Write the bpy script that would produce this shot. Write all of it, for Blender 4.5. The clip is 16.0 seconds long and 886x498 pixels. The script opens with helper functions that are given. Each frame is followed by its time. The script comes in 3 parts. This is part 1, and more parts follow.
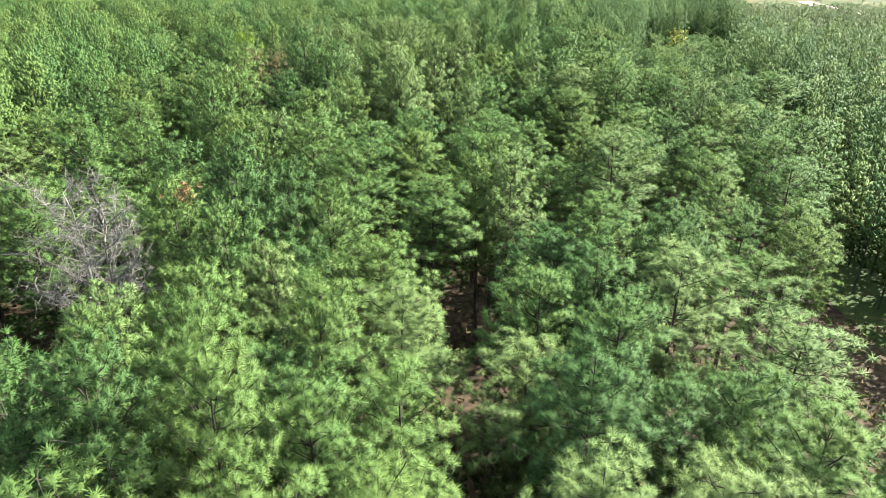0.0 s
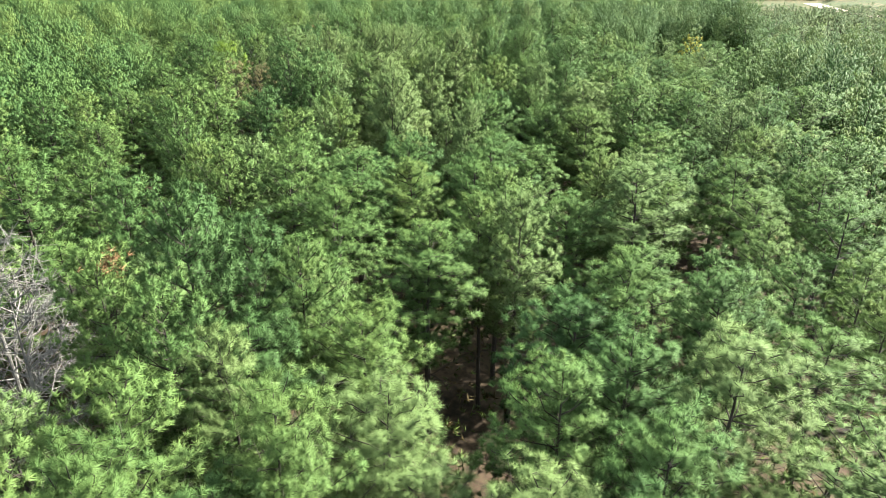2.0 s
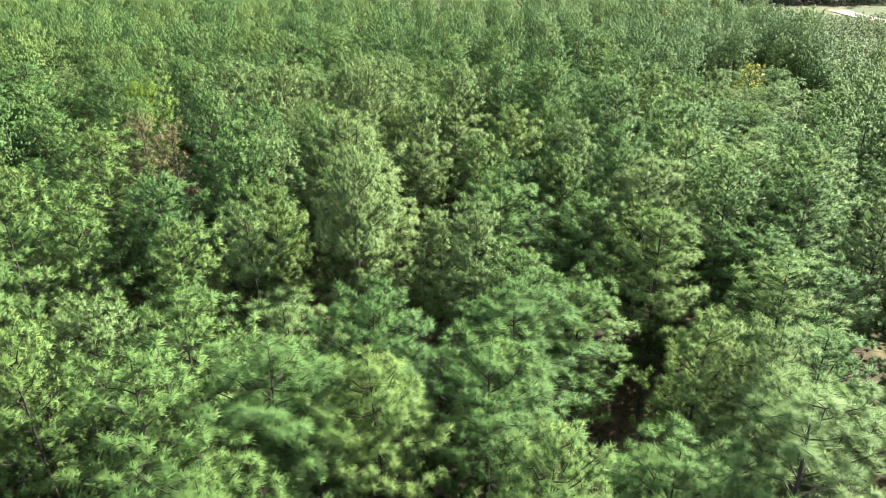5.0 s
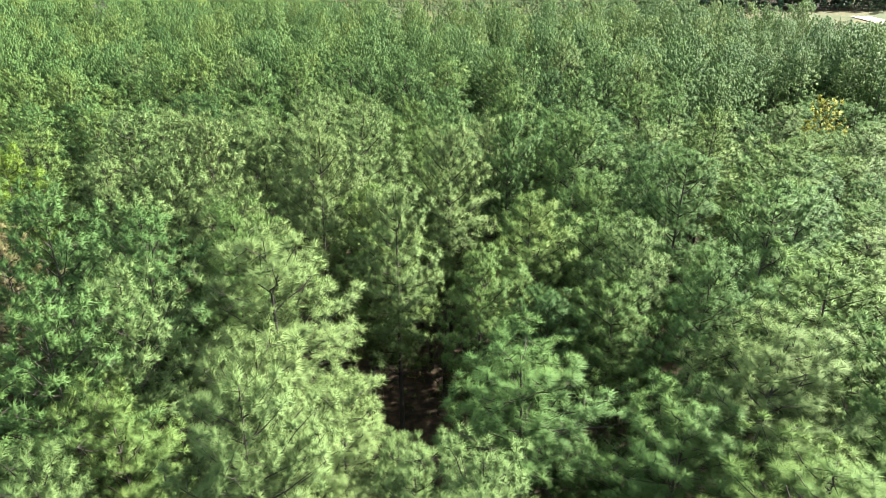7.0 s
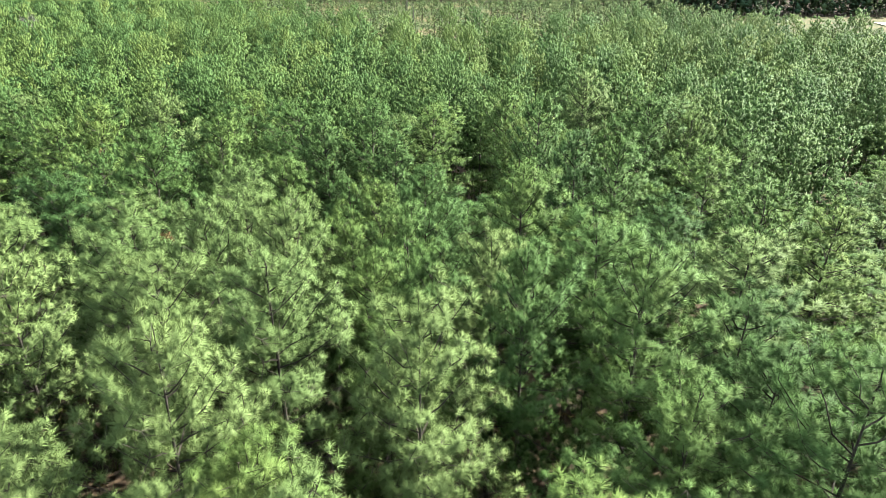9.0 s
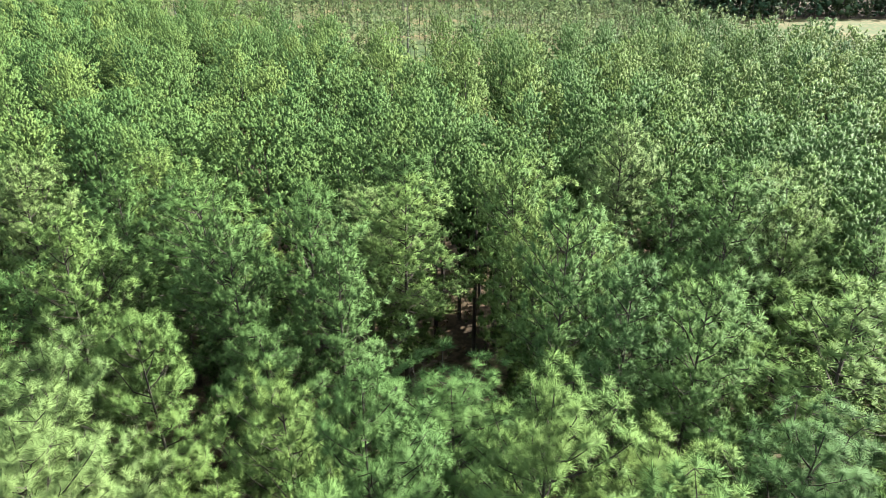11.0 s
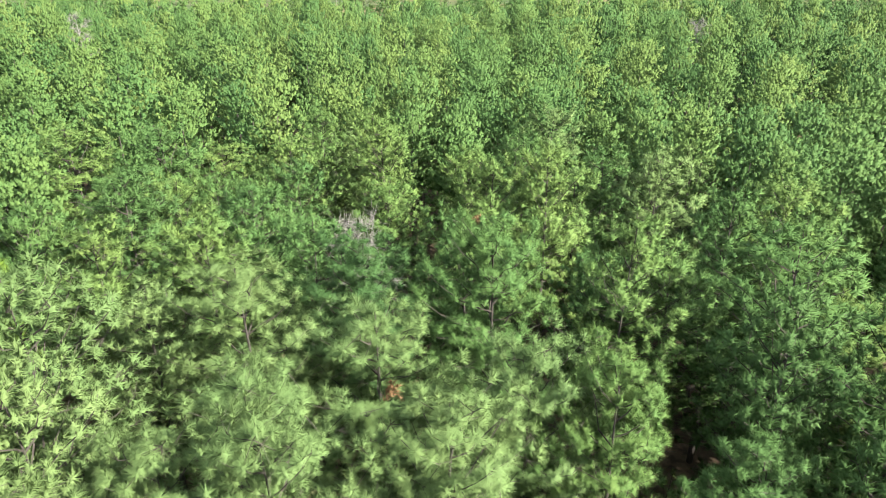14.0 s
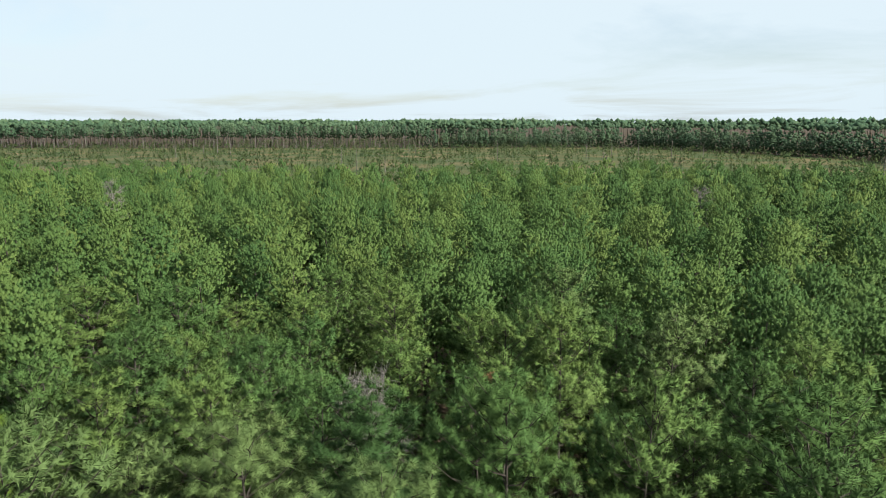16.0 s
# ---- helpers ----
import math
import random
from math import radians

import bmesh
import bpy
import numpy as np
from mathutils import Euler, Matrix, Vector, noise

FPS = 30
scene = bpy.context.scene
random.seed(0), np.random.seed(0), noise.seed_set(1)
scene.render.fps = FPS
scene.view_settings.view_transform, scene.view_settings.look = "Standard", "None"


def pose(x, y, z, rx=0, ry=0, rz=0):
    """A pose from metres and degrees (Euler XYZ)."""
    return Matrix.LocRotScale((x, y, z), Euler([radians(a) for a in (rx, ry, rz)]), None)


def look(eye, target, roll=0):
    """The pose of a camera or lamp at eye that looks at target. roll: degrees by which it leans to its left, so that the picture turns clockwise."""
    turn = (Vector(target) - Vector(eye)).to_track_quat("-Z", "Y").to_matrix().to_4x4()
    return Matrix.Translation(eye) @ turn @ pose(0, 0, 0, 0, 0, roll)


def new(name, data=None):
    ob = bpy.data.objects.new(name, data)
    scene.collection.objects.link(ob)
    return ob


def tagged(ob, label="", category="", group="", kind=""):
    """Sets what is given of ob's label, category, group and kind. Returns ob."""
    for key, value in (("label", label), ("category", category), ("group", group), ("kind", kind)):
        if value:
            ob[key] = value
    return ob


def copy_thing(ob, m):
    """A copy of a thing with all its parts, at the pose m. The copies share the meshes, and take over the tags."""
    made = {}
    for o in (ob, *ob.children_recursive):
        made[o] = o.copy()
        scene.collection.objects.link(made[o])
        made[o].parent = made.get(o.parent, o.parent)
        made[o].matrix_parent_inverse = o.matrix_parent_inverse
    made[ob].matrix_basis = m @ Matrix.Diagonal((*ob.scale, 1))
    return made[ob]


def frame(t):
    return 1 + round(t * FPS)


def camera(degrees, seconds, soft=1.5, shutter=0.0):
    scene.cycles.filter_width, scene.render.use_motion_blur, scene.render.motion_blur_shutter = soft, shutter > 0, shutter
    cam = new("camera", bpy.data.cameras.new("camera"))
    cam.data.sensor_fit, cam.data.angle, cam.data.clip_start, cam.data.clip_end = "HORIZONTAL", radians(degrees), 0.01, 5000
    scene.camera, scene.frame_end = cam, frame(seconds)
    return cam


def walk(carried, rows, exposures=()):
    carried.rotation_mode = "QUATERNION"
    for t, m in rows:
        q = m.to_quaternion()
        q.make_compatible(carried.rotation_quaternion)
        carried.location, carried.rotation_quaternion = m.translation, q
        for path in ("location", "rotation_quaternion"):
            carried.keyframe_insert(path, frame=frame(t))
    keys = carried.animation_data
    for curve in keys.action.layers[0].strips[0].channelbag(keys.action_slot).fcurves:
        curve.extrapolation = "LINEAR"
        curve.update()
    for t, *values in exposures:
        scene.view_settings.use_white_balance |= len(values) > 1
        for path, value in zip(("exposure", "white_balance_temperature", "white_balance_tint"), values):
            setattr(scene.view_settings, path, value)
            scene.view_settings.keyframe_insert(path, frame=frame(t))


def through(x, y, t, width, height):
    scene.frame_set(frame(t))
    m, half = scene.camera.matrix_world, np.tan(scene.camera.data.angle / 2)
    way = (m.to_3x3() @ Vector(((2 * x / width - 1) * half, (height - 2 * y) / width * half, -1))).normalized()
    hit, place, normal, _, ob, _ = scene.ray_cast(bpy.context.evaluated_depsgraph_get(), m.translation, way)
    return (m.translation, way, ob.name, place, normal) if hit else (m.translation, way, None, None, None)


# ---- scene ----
cam = camera(68.1, 16.0, soft=0.85, shutter=0.0)

PATH = [
    (0.0, pose(0.001, 0.000, 17.000, 64.63, 0.00, 0.00)),
    (0.5, pose(0.049, 0.467, 17.008, 64.69, 0.00, 0.00)),
    (1.0, pose(0.099, 1.402, 17.015, 64.64, 0.00, 0.06)),
    (1.5, pose(0.095, 2.728, 17.023, 64.66, 0.00, 0.05)),
    (2.0, pose(0.082, 4.481, 17.031, 64.66, 0.00, -0.03)),
    (2.5, pose(0.069, 6.439, 17.039, 64.85, 0.00, -0.07)),
    (3.0, pose(0.158, 8.470, 17.046, 64.68, 0.00, 0.01)),
    (3.2, pose(0.149, 9.315, 17.049, 64.61, 0.00, -0.03)),
    (5.3, pose(0.414, 20.191, 17.082, 64.84, 0.00, -0.05)),
    (5.5, pose(0.471, 21.337, 17.085, 64.87, 0.00, -0.03)),
    (6.0, pose(0.582, 24.262, 17.093, 64.88, 0.00, -0.03)),
    (6.5, pose(0.699, 27.159, 17.101, 64.93, 0.00, -0.00)),
    (7.0, pose(0.791, 29.991, 17.108, 64.91, 0.00, -0.04)),
    (7.5, pose(0.948, 32.917, 17.116, 64.97, 0.00, -0.06)),
    (8.0, pose(1.117, 35.880, 17.124, 65.01, 0.00, -0.10)),
    (8.5, pose(1.305, 38.774, 17.131, 65.02, 0.00, -0.07)),
    (9.0, pose(1.471, 41.742, 17.139, 65.00, 0.00, -0.16)),
    (9.5, pose(1.628, 44.630, 17.147, 64.93, 0.00, -0.20)),
    (9.7, pose(1.692, 45.794, 17.150, 64.96, 0.00, -0.21)),
    (10.7, pose(2.100, 51.000, 17.180, 64.85, 0.00, -0.10)),
    (11.8, pose(2.561, 55.592, 17.200, 64.63, 0.00, 4.04)),
    (12.0, pose(2.559, 55.815, 17.179, 64.62, 0.00, 8.62)),
    (12.5, pose(2.610, 56.213, 17.125, 64.77, 0.00, 26.95)),
    (12.7, pose(2.650, 56.250, 17.103, 64.81, 0.00, 32.20)),
    (13.0, pose(2.703, 56.296, 17.071, 64.86, 0.00, 35.61)),
    (13.3, pose(2.715, 56.265, 17.039, 64.85, 0.00, 39.70)),
    (13.5, pose(2.724, 56.247, 17.018, 64.84, 0.00, 43.77)),
    (13.8, pose(2.698, 56.249, 16.986, 64.92, 0.00, 51.00)),
    (14.0, pose(2.680, 56.250, 16.964, 64.97, 0.00, 59.19)),
    (14.5, pose(2.677, 56.317, 16.911, 65.00, 0.00, 60.63)),
    (15.0, pose(2.626, 56.345, 16.857, 67.60, 0.00, 60.59)),
    (15.5, pose(2.603, 56.371, 16.804, 74.38, 0.00, 60.50)),
    (15.7, pose(2.613, 56.355, 16.783, 77.10, 0.00, 60.47)),
    (16.0, pose(2.629, 56.329, 16.750, 79.06, 0.00, 60.42)),
]

EXPOSURES = [(0.0, 2.88), (9.0, 2.86), (12.0, 2.9), (14.6, 2.66), (15.1, 2.58), (15.5, 2.5), (15.8, 1.85), (16.0, 1.5)]
walk(cam, PATH, EXPOSURES)

# ---------------------------------------------------------------- sky and sun
SUN_TO = Vector((0.89, 0.45, 0.0)).normalized()
SUN_UP = radians(38)

world = bpy.data.worlds.new("sky")
scene.world = world
world.use_nodes = True
wn, wl = world.node_tree.nodes, world.node_tree.links
wn.clear()
sky = wn.new("ShaderNodeTexSky")
sky.sky_type = 'NISHITA'
sky.sun_disc = False
sky.sun_elevation = SUN_UP
sky.sun_rotation = math.atan2(SUN_TO.x, SUN_TO.y)
sky.air_density, sky.dust_density = 1.0, 1.5
sky_gain = wn.new("ShaderNodeVectorMath")
sky_gain.operation = 'SCALE'
sky_gain.inputs['Scale'].default_value = 0.058
wl.new(sky.outputs[0], sky_gain.inputs[0])
geo = wn.new("ShaderNodeTexCoord")
sep = wn.new("ShaderNodeSeparateXYZ")
wl.new(geo.outputs['Generated'], sep.inputs[0])
up = wn.new("ShaderNodeMath")
up.operation = 'MAXIMUM'
up.inputs[1].default_value = 0.0
wl.new(sep.outputs['Z'], up.inputs[0])
lift = wn.new("ShaderNodeMath")
lift.operation = 'ADD'
lift.inputs[1].default_value = 0.09
wl.new(up.outputs[0], lift.inputs[0])
flat = wn.new("ShaderNodeVectorMath")
flat.operation = 'DIVIDE'
both = wn.new("ShaderNodeCombineXYZ")
for k in range(3):
    wl.new(lift.outputs[0], both.inputs[k])
wl.new(geo.outputs['Generated'], flat.inputs[0])
wl.new(both.outputs[0], flat.inputs[1])
cloud = wn.new("ShaderNodeTexNoise")
cloud.inputs['Scale'].default_value = 0.35
cloud.inputs['Detail'].default_value = 7.0
cloud.inputs['Roughness'].default_value = 0.6
cloud.inputs['Distortion'].default_value = 0.5
wl.new(flat.outputs[0], cloud.inputs['Vector'])
veil = wn.new("ShaderNodeMapRange")
veil.inputs['From Min'].default_value = 0.34
veil.inputs['From Max'].default_value = 0.52
veil.inputs['To Min'].default_value = 0.45
veil.inputs['To Max'].default_value = 0.97
wl.new(cloud.outputs['Fac'], veil.inputs['Value'])
cover = wn.new("ShaderNodeMix")
cover.data_type = 'RGBA'
cover.inputs['B'].default_value = (0.272, 0.318, 0.346, 1)
wl.new(veil.outputs[0], cover.inputs['Factor'])
wl.new(sky_gain.outputs[0], cover.inputs['A'])
back = wn.new("ShaderNodeBackground")
back.inputs['Strength'].default_value = 1.0
wl.new(cover.outputs['Result'], back.inputs['Color'])
wout = wn.new("ShaderNodeOutputWorld")
wl.new(back.outputs[0], wout.inputs['Surface'])

sun = new("sun", bpy.data.lights.new("sun", 'SUN'))
sun.data.energy = 4.4
sun.data.angle = radians(0.6)
sun.data.color = (1.0, 0.96, 0.88)
sun.matrix_world = look((0, 0, 60), Vector((0, 0, 60)) - SUN_TO * math.cos(SUN_UP) - Vector((0, 0, math.sin(SUN_UP))))


# ---------------------------------------------------------------- materials
def blank(name):
    m = bpy.data.materials.new(name)
    m.use_nodes = True
    nt = m.node_tree
    nt.nodes.clear()
    out = nt.nodes.new("ShaderNodeOutputMaterial")
    return m, nt.nodes, nt.links, out


def ramp(nodes, stops):
    r = nodes.new("ShaderNodeValToRGB")
    while len(r.color_ramp.elements) < len(stops):
        r.color_ramp.elements.new(0.5)
    for e, (at, c) in zip(r.color_ramp.elements, stops):
        e.position, e.color = at, (*c, 1)
    return r


def foliage(name, stops, through=0.12, rough=0.6, gloss=0.06, scale=0.9, each=0.45, shade=1.0):
    """Needles or leaves: colour differs from tree to tree, from clump to clump and from blade to blade."""
    m, n, l, out = blank(name)
    info = n.new("ShaderNodeObjectInfo")
    tint = n.new("ShaderNodeAttribute")
    tint.attribute_name = "tint"
    island = n.new("ShaderNodeNewGeometry")
    place = n.new("ShaderNodeTexCoord")
    patch = n.new("ShaderNodeTexNoise")
    patch.inputs['Scale'].default_value = scale
    patch.inputs['Detail'].default_value = 2.0
    l.new(place.outputs['Object'], patch.inputs['Vector'])
    total = n.new("ShaderNodeMath")
    total.operation = 'MULTIPLY_ADD'
    total.inputs[1].default_value = each
    l.new(info.outputs['Random'], total.inputs[0])
    l.new(tint.outputs['Fac'], total.inputs[2])
    more = n.new("ShaderNodeMath")
    more.operation = 'MULTIPLY_ADD'
    more.inputs[1].default_value = 0.5
    l.new(patch.outputs['Fac'], more.inputs[0])
    l.new(total.outputs[0], more.inputs[2])
    blade = n.new("ShaderNodeMath")
    blade.operation = 'MULTIPLY_ADD'
    blade.inputs[1].default_value = 0.12
    l.new(island.outputs['Random Per Island'], blade.inputs[0])
    l.new(more.outputs[0], blade.inputs[2])
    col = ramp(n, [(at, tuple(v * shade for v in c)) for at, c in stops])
    l.new(blade.outputs[0], col.inputs[0])
    body = n.new("ShaderNodeBsdfPrincipled")
    body.inputs['Roughness'].default_value = rough
    body.inputs['Specular IOR Level'].default_value = gloss
    l.new(col.outputs[0], body.inputs['Base Color'])
    thin = n.new("ShaderNodeBsdfTranslucent")
    l.new(col.outputs[0], thin.inputs['Color'])
    mix = n.new("ShaderNodeMixShader")
    mix.inputs[0].default_value = through
    l.new(body.outputs[0], mix.inputs[1])
    l.new(thin.outputs[0], mix.inputs[2])
    l.new(mix.outputs[0], out.inputs['Surface'])
    return m


def surface(name, stops, scale, rough=0.85, bump=0.4, stretch=(1, 1, 1), fine=9.0, coords='Object'):
    """An opaque rough surface with coarse and fine variation and relief."""
    m, n, l, out = blank(name)
    place = n.new("ShaderNodeTexCoord")
    fit = n.new("ShaderNodeMapping")
    fit.inputs['Scale'].default_value = stretch
    l.new(place.outputs[coords], fit.inputs['Vector'])
    coarse = n.new("ShaderNodeTexNoise")
    coarse.inputs['Scale'].default_value = scale
    coarse.inputs['Detail'].default_value = 5.0
    grain = n.new("ShaderNodeTexNoise")
    grain.inputs['Scale'].default_value = scale * fine
    grain.inputs['Detail'].default_value = 6.0
    l.new(fit.outputs[0], coarse.inputs['Vector'])
    l.new(fit.outputs[0], grain.inputs['Vector'])
    blend = n.new("ShaderNodeMath")
    blend.operation = 'MULTIPLY_ADD'
    blend.inputs[1].default_value = 0.5
    half = n.new("ShaderNodeMath")
    half.operation = 'MULTIPLY'
    half.inputs[1].default_value = 0.5
    l.new(grain.outputs['Fac'], half.inputs[0])
    l.new(coarse.outputs['Fac'], blend.inputs[0])
    l.new(half.outputs[0], blend.inputs[2])
    col = ramp(n, stops)
    l.new(blend.outputs[0], col.inputs[0])
    body = n.new("ShaderNodeBsdfPrincipled")
    body.inputs['Roughness'].default_value = rough
    body.inputs['Specular IOR Level'].default_value = 0.1
    l.new(col.outputs[0], body.inputs['Base Color'])
    relief = n.new("ShaderNodeBump")
    relief.inputs['Strength'].default_value = bump
    l.new(grain.outputs['Fac'], relief.inputs['Height'])
    l.new(relief.outputs[0], body.inputs['Normal'])
    l.new(body.outputs[0], out.inputs['Surface'])
    return m


PINE = [(0.15, (0.042, 0.089, 0.028)), (0.45, (0.062, 0.114, 0.033)), (0.75, (0.09, 0.139, 0.038)), (1.0, (0.126, 0.165, 0.044))]
COOLER = [(0.2, (0.038, 0.08, 0.026)), (1.0, (0.06, 0.108, 0.032))]
PALER = [(0.2, (0.08, 0.13, 0.044)), (1.0, (0.118, 0.164, 0.056))]
needle_green = foliage("needles_green", PINE)
needle_mass = foliage("needles_of_the_wood", PINE, each=0.0)
needle_cool = foliage("needles_cool", COOLER)
needle_pale = foliage("needles_pale", PALER)
# needle colours at 0.74: the crowns' inner shade, put into the cores' colour
HEART = {needle_green: foliage("shaded_needles_green", PINE, shade=0.74), needle_mass: foliage("shaded_needles_of_the_wood", PINE, each=0.0, shade=0.74),
         needle_cool: foliage("shaded_needles_cool", COOLER, shade=0.74), needle_pale: foliage("shaded_needles_pale", PALER, shade=0.74)}
needle_yellow = foliage("needles_yellow_green", [(0.2, (0.08, 0.14, 0.02)), (1.0, (0.13, 0.18, 0.03))])
needle_brown = foliage("needles_browned", [(0.2, (0.07, 0.078, 0.034)), (1.0, (0.14, 0.118, 0.056))])
needle_rust = foliage("needles_rust", [(0.2, (0.112, 0.062, 0.031)), (1.0, (0.198, 0.118, 0.062))])
leaf_yellow = foliage("leaves_yellow", [(0.2, (0.15, 0.16, 0.025)), (1.0, (0.23, 0.225, 0.04))])
leaf_green = foliage("leaves_green", [(0.2, (0.031, 0.056, 0.015)), (1.0, (0.093, 0.124, 0.031))], rough=0.4)
leaf_dry = foliage("leaves_dry", [(0.2, (0.062, 0.053, 0.025)), (1.0, (0.124, 0.093, 0.043))])
# far needles: blue raised so the colour carries the distance haze
needle_far = foliage("needles_of_the_far_woods", [(0.2, (0.034, 0.068, 0.038)), (1.0, (0.066, 0.1, 0.052))], each=0.0)
young_green = foliage("young_needles", [(0.2, (0.045, 0.08, 0.032)), (1.0, (0.095, 0.122, 0.045))], each=0.0)
bark = surface("pine_bark", [(0.3, (0.018, 0.015, 0.013)), (0.5, (0.042, 0.036, 0.031)), (0.7, (0.085, 0.075, 0.067))], 3.0, bump=0.8, stretch=(3, 3, 0.7))
limb_bark = surface("limb_bark", [(0.3, (0.016, 0.013, 0.011)), (0.7, (0.05, 0.043, 0.036))], 4.0, bump=0.5)
dead_wood = surface("dead_wood", [(0.3, (0.09, 0.085, 0.075)), (0.7, (0.17, 0.16, 0.145))], 4.0, bump=0.5, stretch=(2, 2, 0.6))
litter = surface("forest_floor", [(0.36, (0.014, 0.011, 0.008)), (0.46, (0.03, 0.022, 0.014)), (0.54, (0.062, 0.043, 0.027)), (0.64, (0.026, 0.03, 0.012))], 0.22, bump=0.6, fine=14.0)
clearing = surface("clearing_grass", [(0.36, (0.022, 0.042, 0.012)), (0.48, (0.034, 0.05, 0.016)), (0.54, (0.066, 0.06, 0.025)), (0.61, (0.115, 0.086, 0.044))], 0.05, bump=0.4, fine=22.0)
sand = surface("sandy_track", [(0.3, (0.3, 0.25, 0.2)), (0.7, (0.4, 0.36, 0.3))], 0.4, bump=0.3)


# ---------------------------------------------------------------- mesh builders
def tri_mesh(name, verts, mats, which=None, tint=None, normals=None):
    """A mesh of loose triangles: verts is (3n, 3)."""
    nt = len(verts) // 3
    me = bpy.data.meshes.new(name)
    me.vertices.add(3 * nt)
    me.vertices.foreach_set("co", np.asarray(verts, dtype=np.float32).ravel())
    me.loops.add(3 * nt)
    me.loops.foreach_set("vertex_index", np.arange(3 * nt, dtype=np.int32))
    me.polygons.add(nt)
    me.polygons.foreach_set("loop_start", np.arange(0, 3 * nt, 3, dtype=np.int32))
    for m in mats:
        me.materials.append(m)
    if which is not None:
        me.polygons.foreach_set("material_index", np.asarray(which, dtype=np.int32))
    if tint is not None:
        a = me.attributes.new("tint", 'FLOAT', 'POINT')
        a.data.foreach_set("value", np.repeat(np.asarray(tint, dtype=np.float32), 3))
    me.update(calc_edges=True)
    if normals is not None:
        me.polygons.foreach_set("use_smooth", np.ones(nt, dtype=bool))
        me.normals_split_custom_set_from_vertices(np.asarray(normals, dtype=np.float32))
    return me


def unit(v):
    return v / np.maximum(np.linalg.norm(v, axis=-1, keepdims=True), 1e-9)


def blades(rng, centres, ways, count, length, width, spread=1.55, heart=None, droop=0.04):
    """Tapered needles that fan from each shoot round its way: corners (3n, 3) and soft normals that follow the fan and the crown."""
    c = np.repeat(centres, count, 0)
    w = np.repeat(ways, count, 0)
    r = unit(rng.normal(size=c.shape))
    side = unit(r - (r * w).sum(1, keepdims=True) * w)
    ang = spread * rng.uniform(0, 1, (len(c), 1)) ** 0.6
    d = np.cos(ang) * w + np.sin(ang) * side
    d[:, 2] -= droop
    d = unit(d)
    out = unit(0.7 * d + 0.5 * w)
    if heart is not None:
        out = unit(out + 1.15 * unit(c - heart))
    flatw = unit(np.cross(d, rng.normal(size=c.shape))) * (width / 2)
    ln = length * rng.uniform(0.75, 1.15, (len(c), 1))
    foot = c - w * rng.uniform(0.0, 0.55, (len(c), 1)) * length
    a = foot - flatw
    b = foot + flatw
    t = foot + d * ln
    flip = (np.cross(b - a, t - a) * out).sum(1) < 0
    a[flip], b[flip] = b[flip].copy(), a[flip].copy()
    soft = unit(out + 0.1 * rng.normal(size=c.shape))
    return np.stack([a, b, t], 1).reshape(-1, 3), np.repeat(soft, 3, 0)


def buds(rng, at, radius, fine, heart):
    """Dense uneven hearts of the needle clumps, one for each place."""
    if fine:
        g = (1 + 5 ** 0.5) / 2
        v = np.array([(-1, g, 0), (1, g, 0), (-1, -g, 0), (1, -g, 0), (0, -1, g), (0, 1, g), (0, -1, -g), (0, 1, -g), (g, 0, -1), (g, 0, 1), (-g, 0, -1), (-g, 0, 1)])
        f = np.array([(0, 11, 5), (0, 5, 1), (0, 1, 7), (0, 7, 10), (0, 10, 11), (1, 5, 9), (5, 11, 4), (11, 10, 2), (10, 7, 6), (7, 1, 8),
                      (3, 9, 4), (3, 4, 2), (3, 2, 6), (3, 6, 8), (3, 8, 9), (4, 9, 5), (2, 4, 11), (6, 2, 10), (8, 6, 7), (9, 8, 1)])
    else:
        v = np.array([(1, 0, 0), (-1, 0, 0), (0, 1, 0), (0, -1, 0), (0, 0, 1), (0, 0, -1.0)])
        f = np.array([(0, 2, 4), (2, 1, 4), (1, 3, 4), (3, 0, 4), (2, 0, 5), (1, 2, 5), (3, 1, 5), (0, 3, 5)])
    v = unit(v)
    n = len(at)
    a = rng.uniform(0, 6.28, n)
    c, s = np.cos(a), np.sin(a)
    x = v[None, :, 0] * c[:, None] - v[None, :, 1] * s[:, None]
    y = v[None, :, 0] * s[:, None] + v[None, :, 1] * c[:, None]
    d = np.stack([x, y, np.repeat(v[None, :, 2], n, 0)], -1)
    size = np.asarray(radius).reshape(-1, 1, 1) * rng.uniform(0.75, 1.2, (n, len(v), 1))
    p = at[:, None] + d * size * np.array([1, 1, 0.8])
    soft = unit(0.8 * d + 0.6 * unit(p - heart) + 0.15 * rng.normal(size=d.shape))
    return p[:, f].reshape(-1, 3), soft[:, f].reshape(-1, 3)


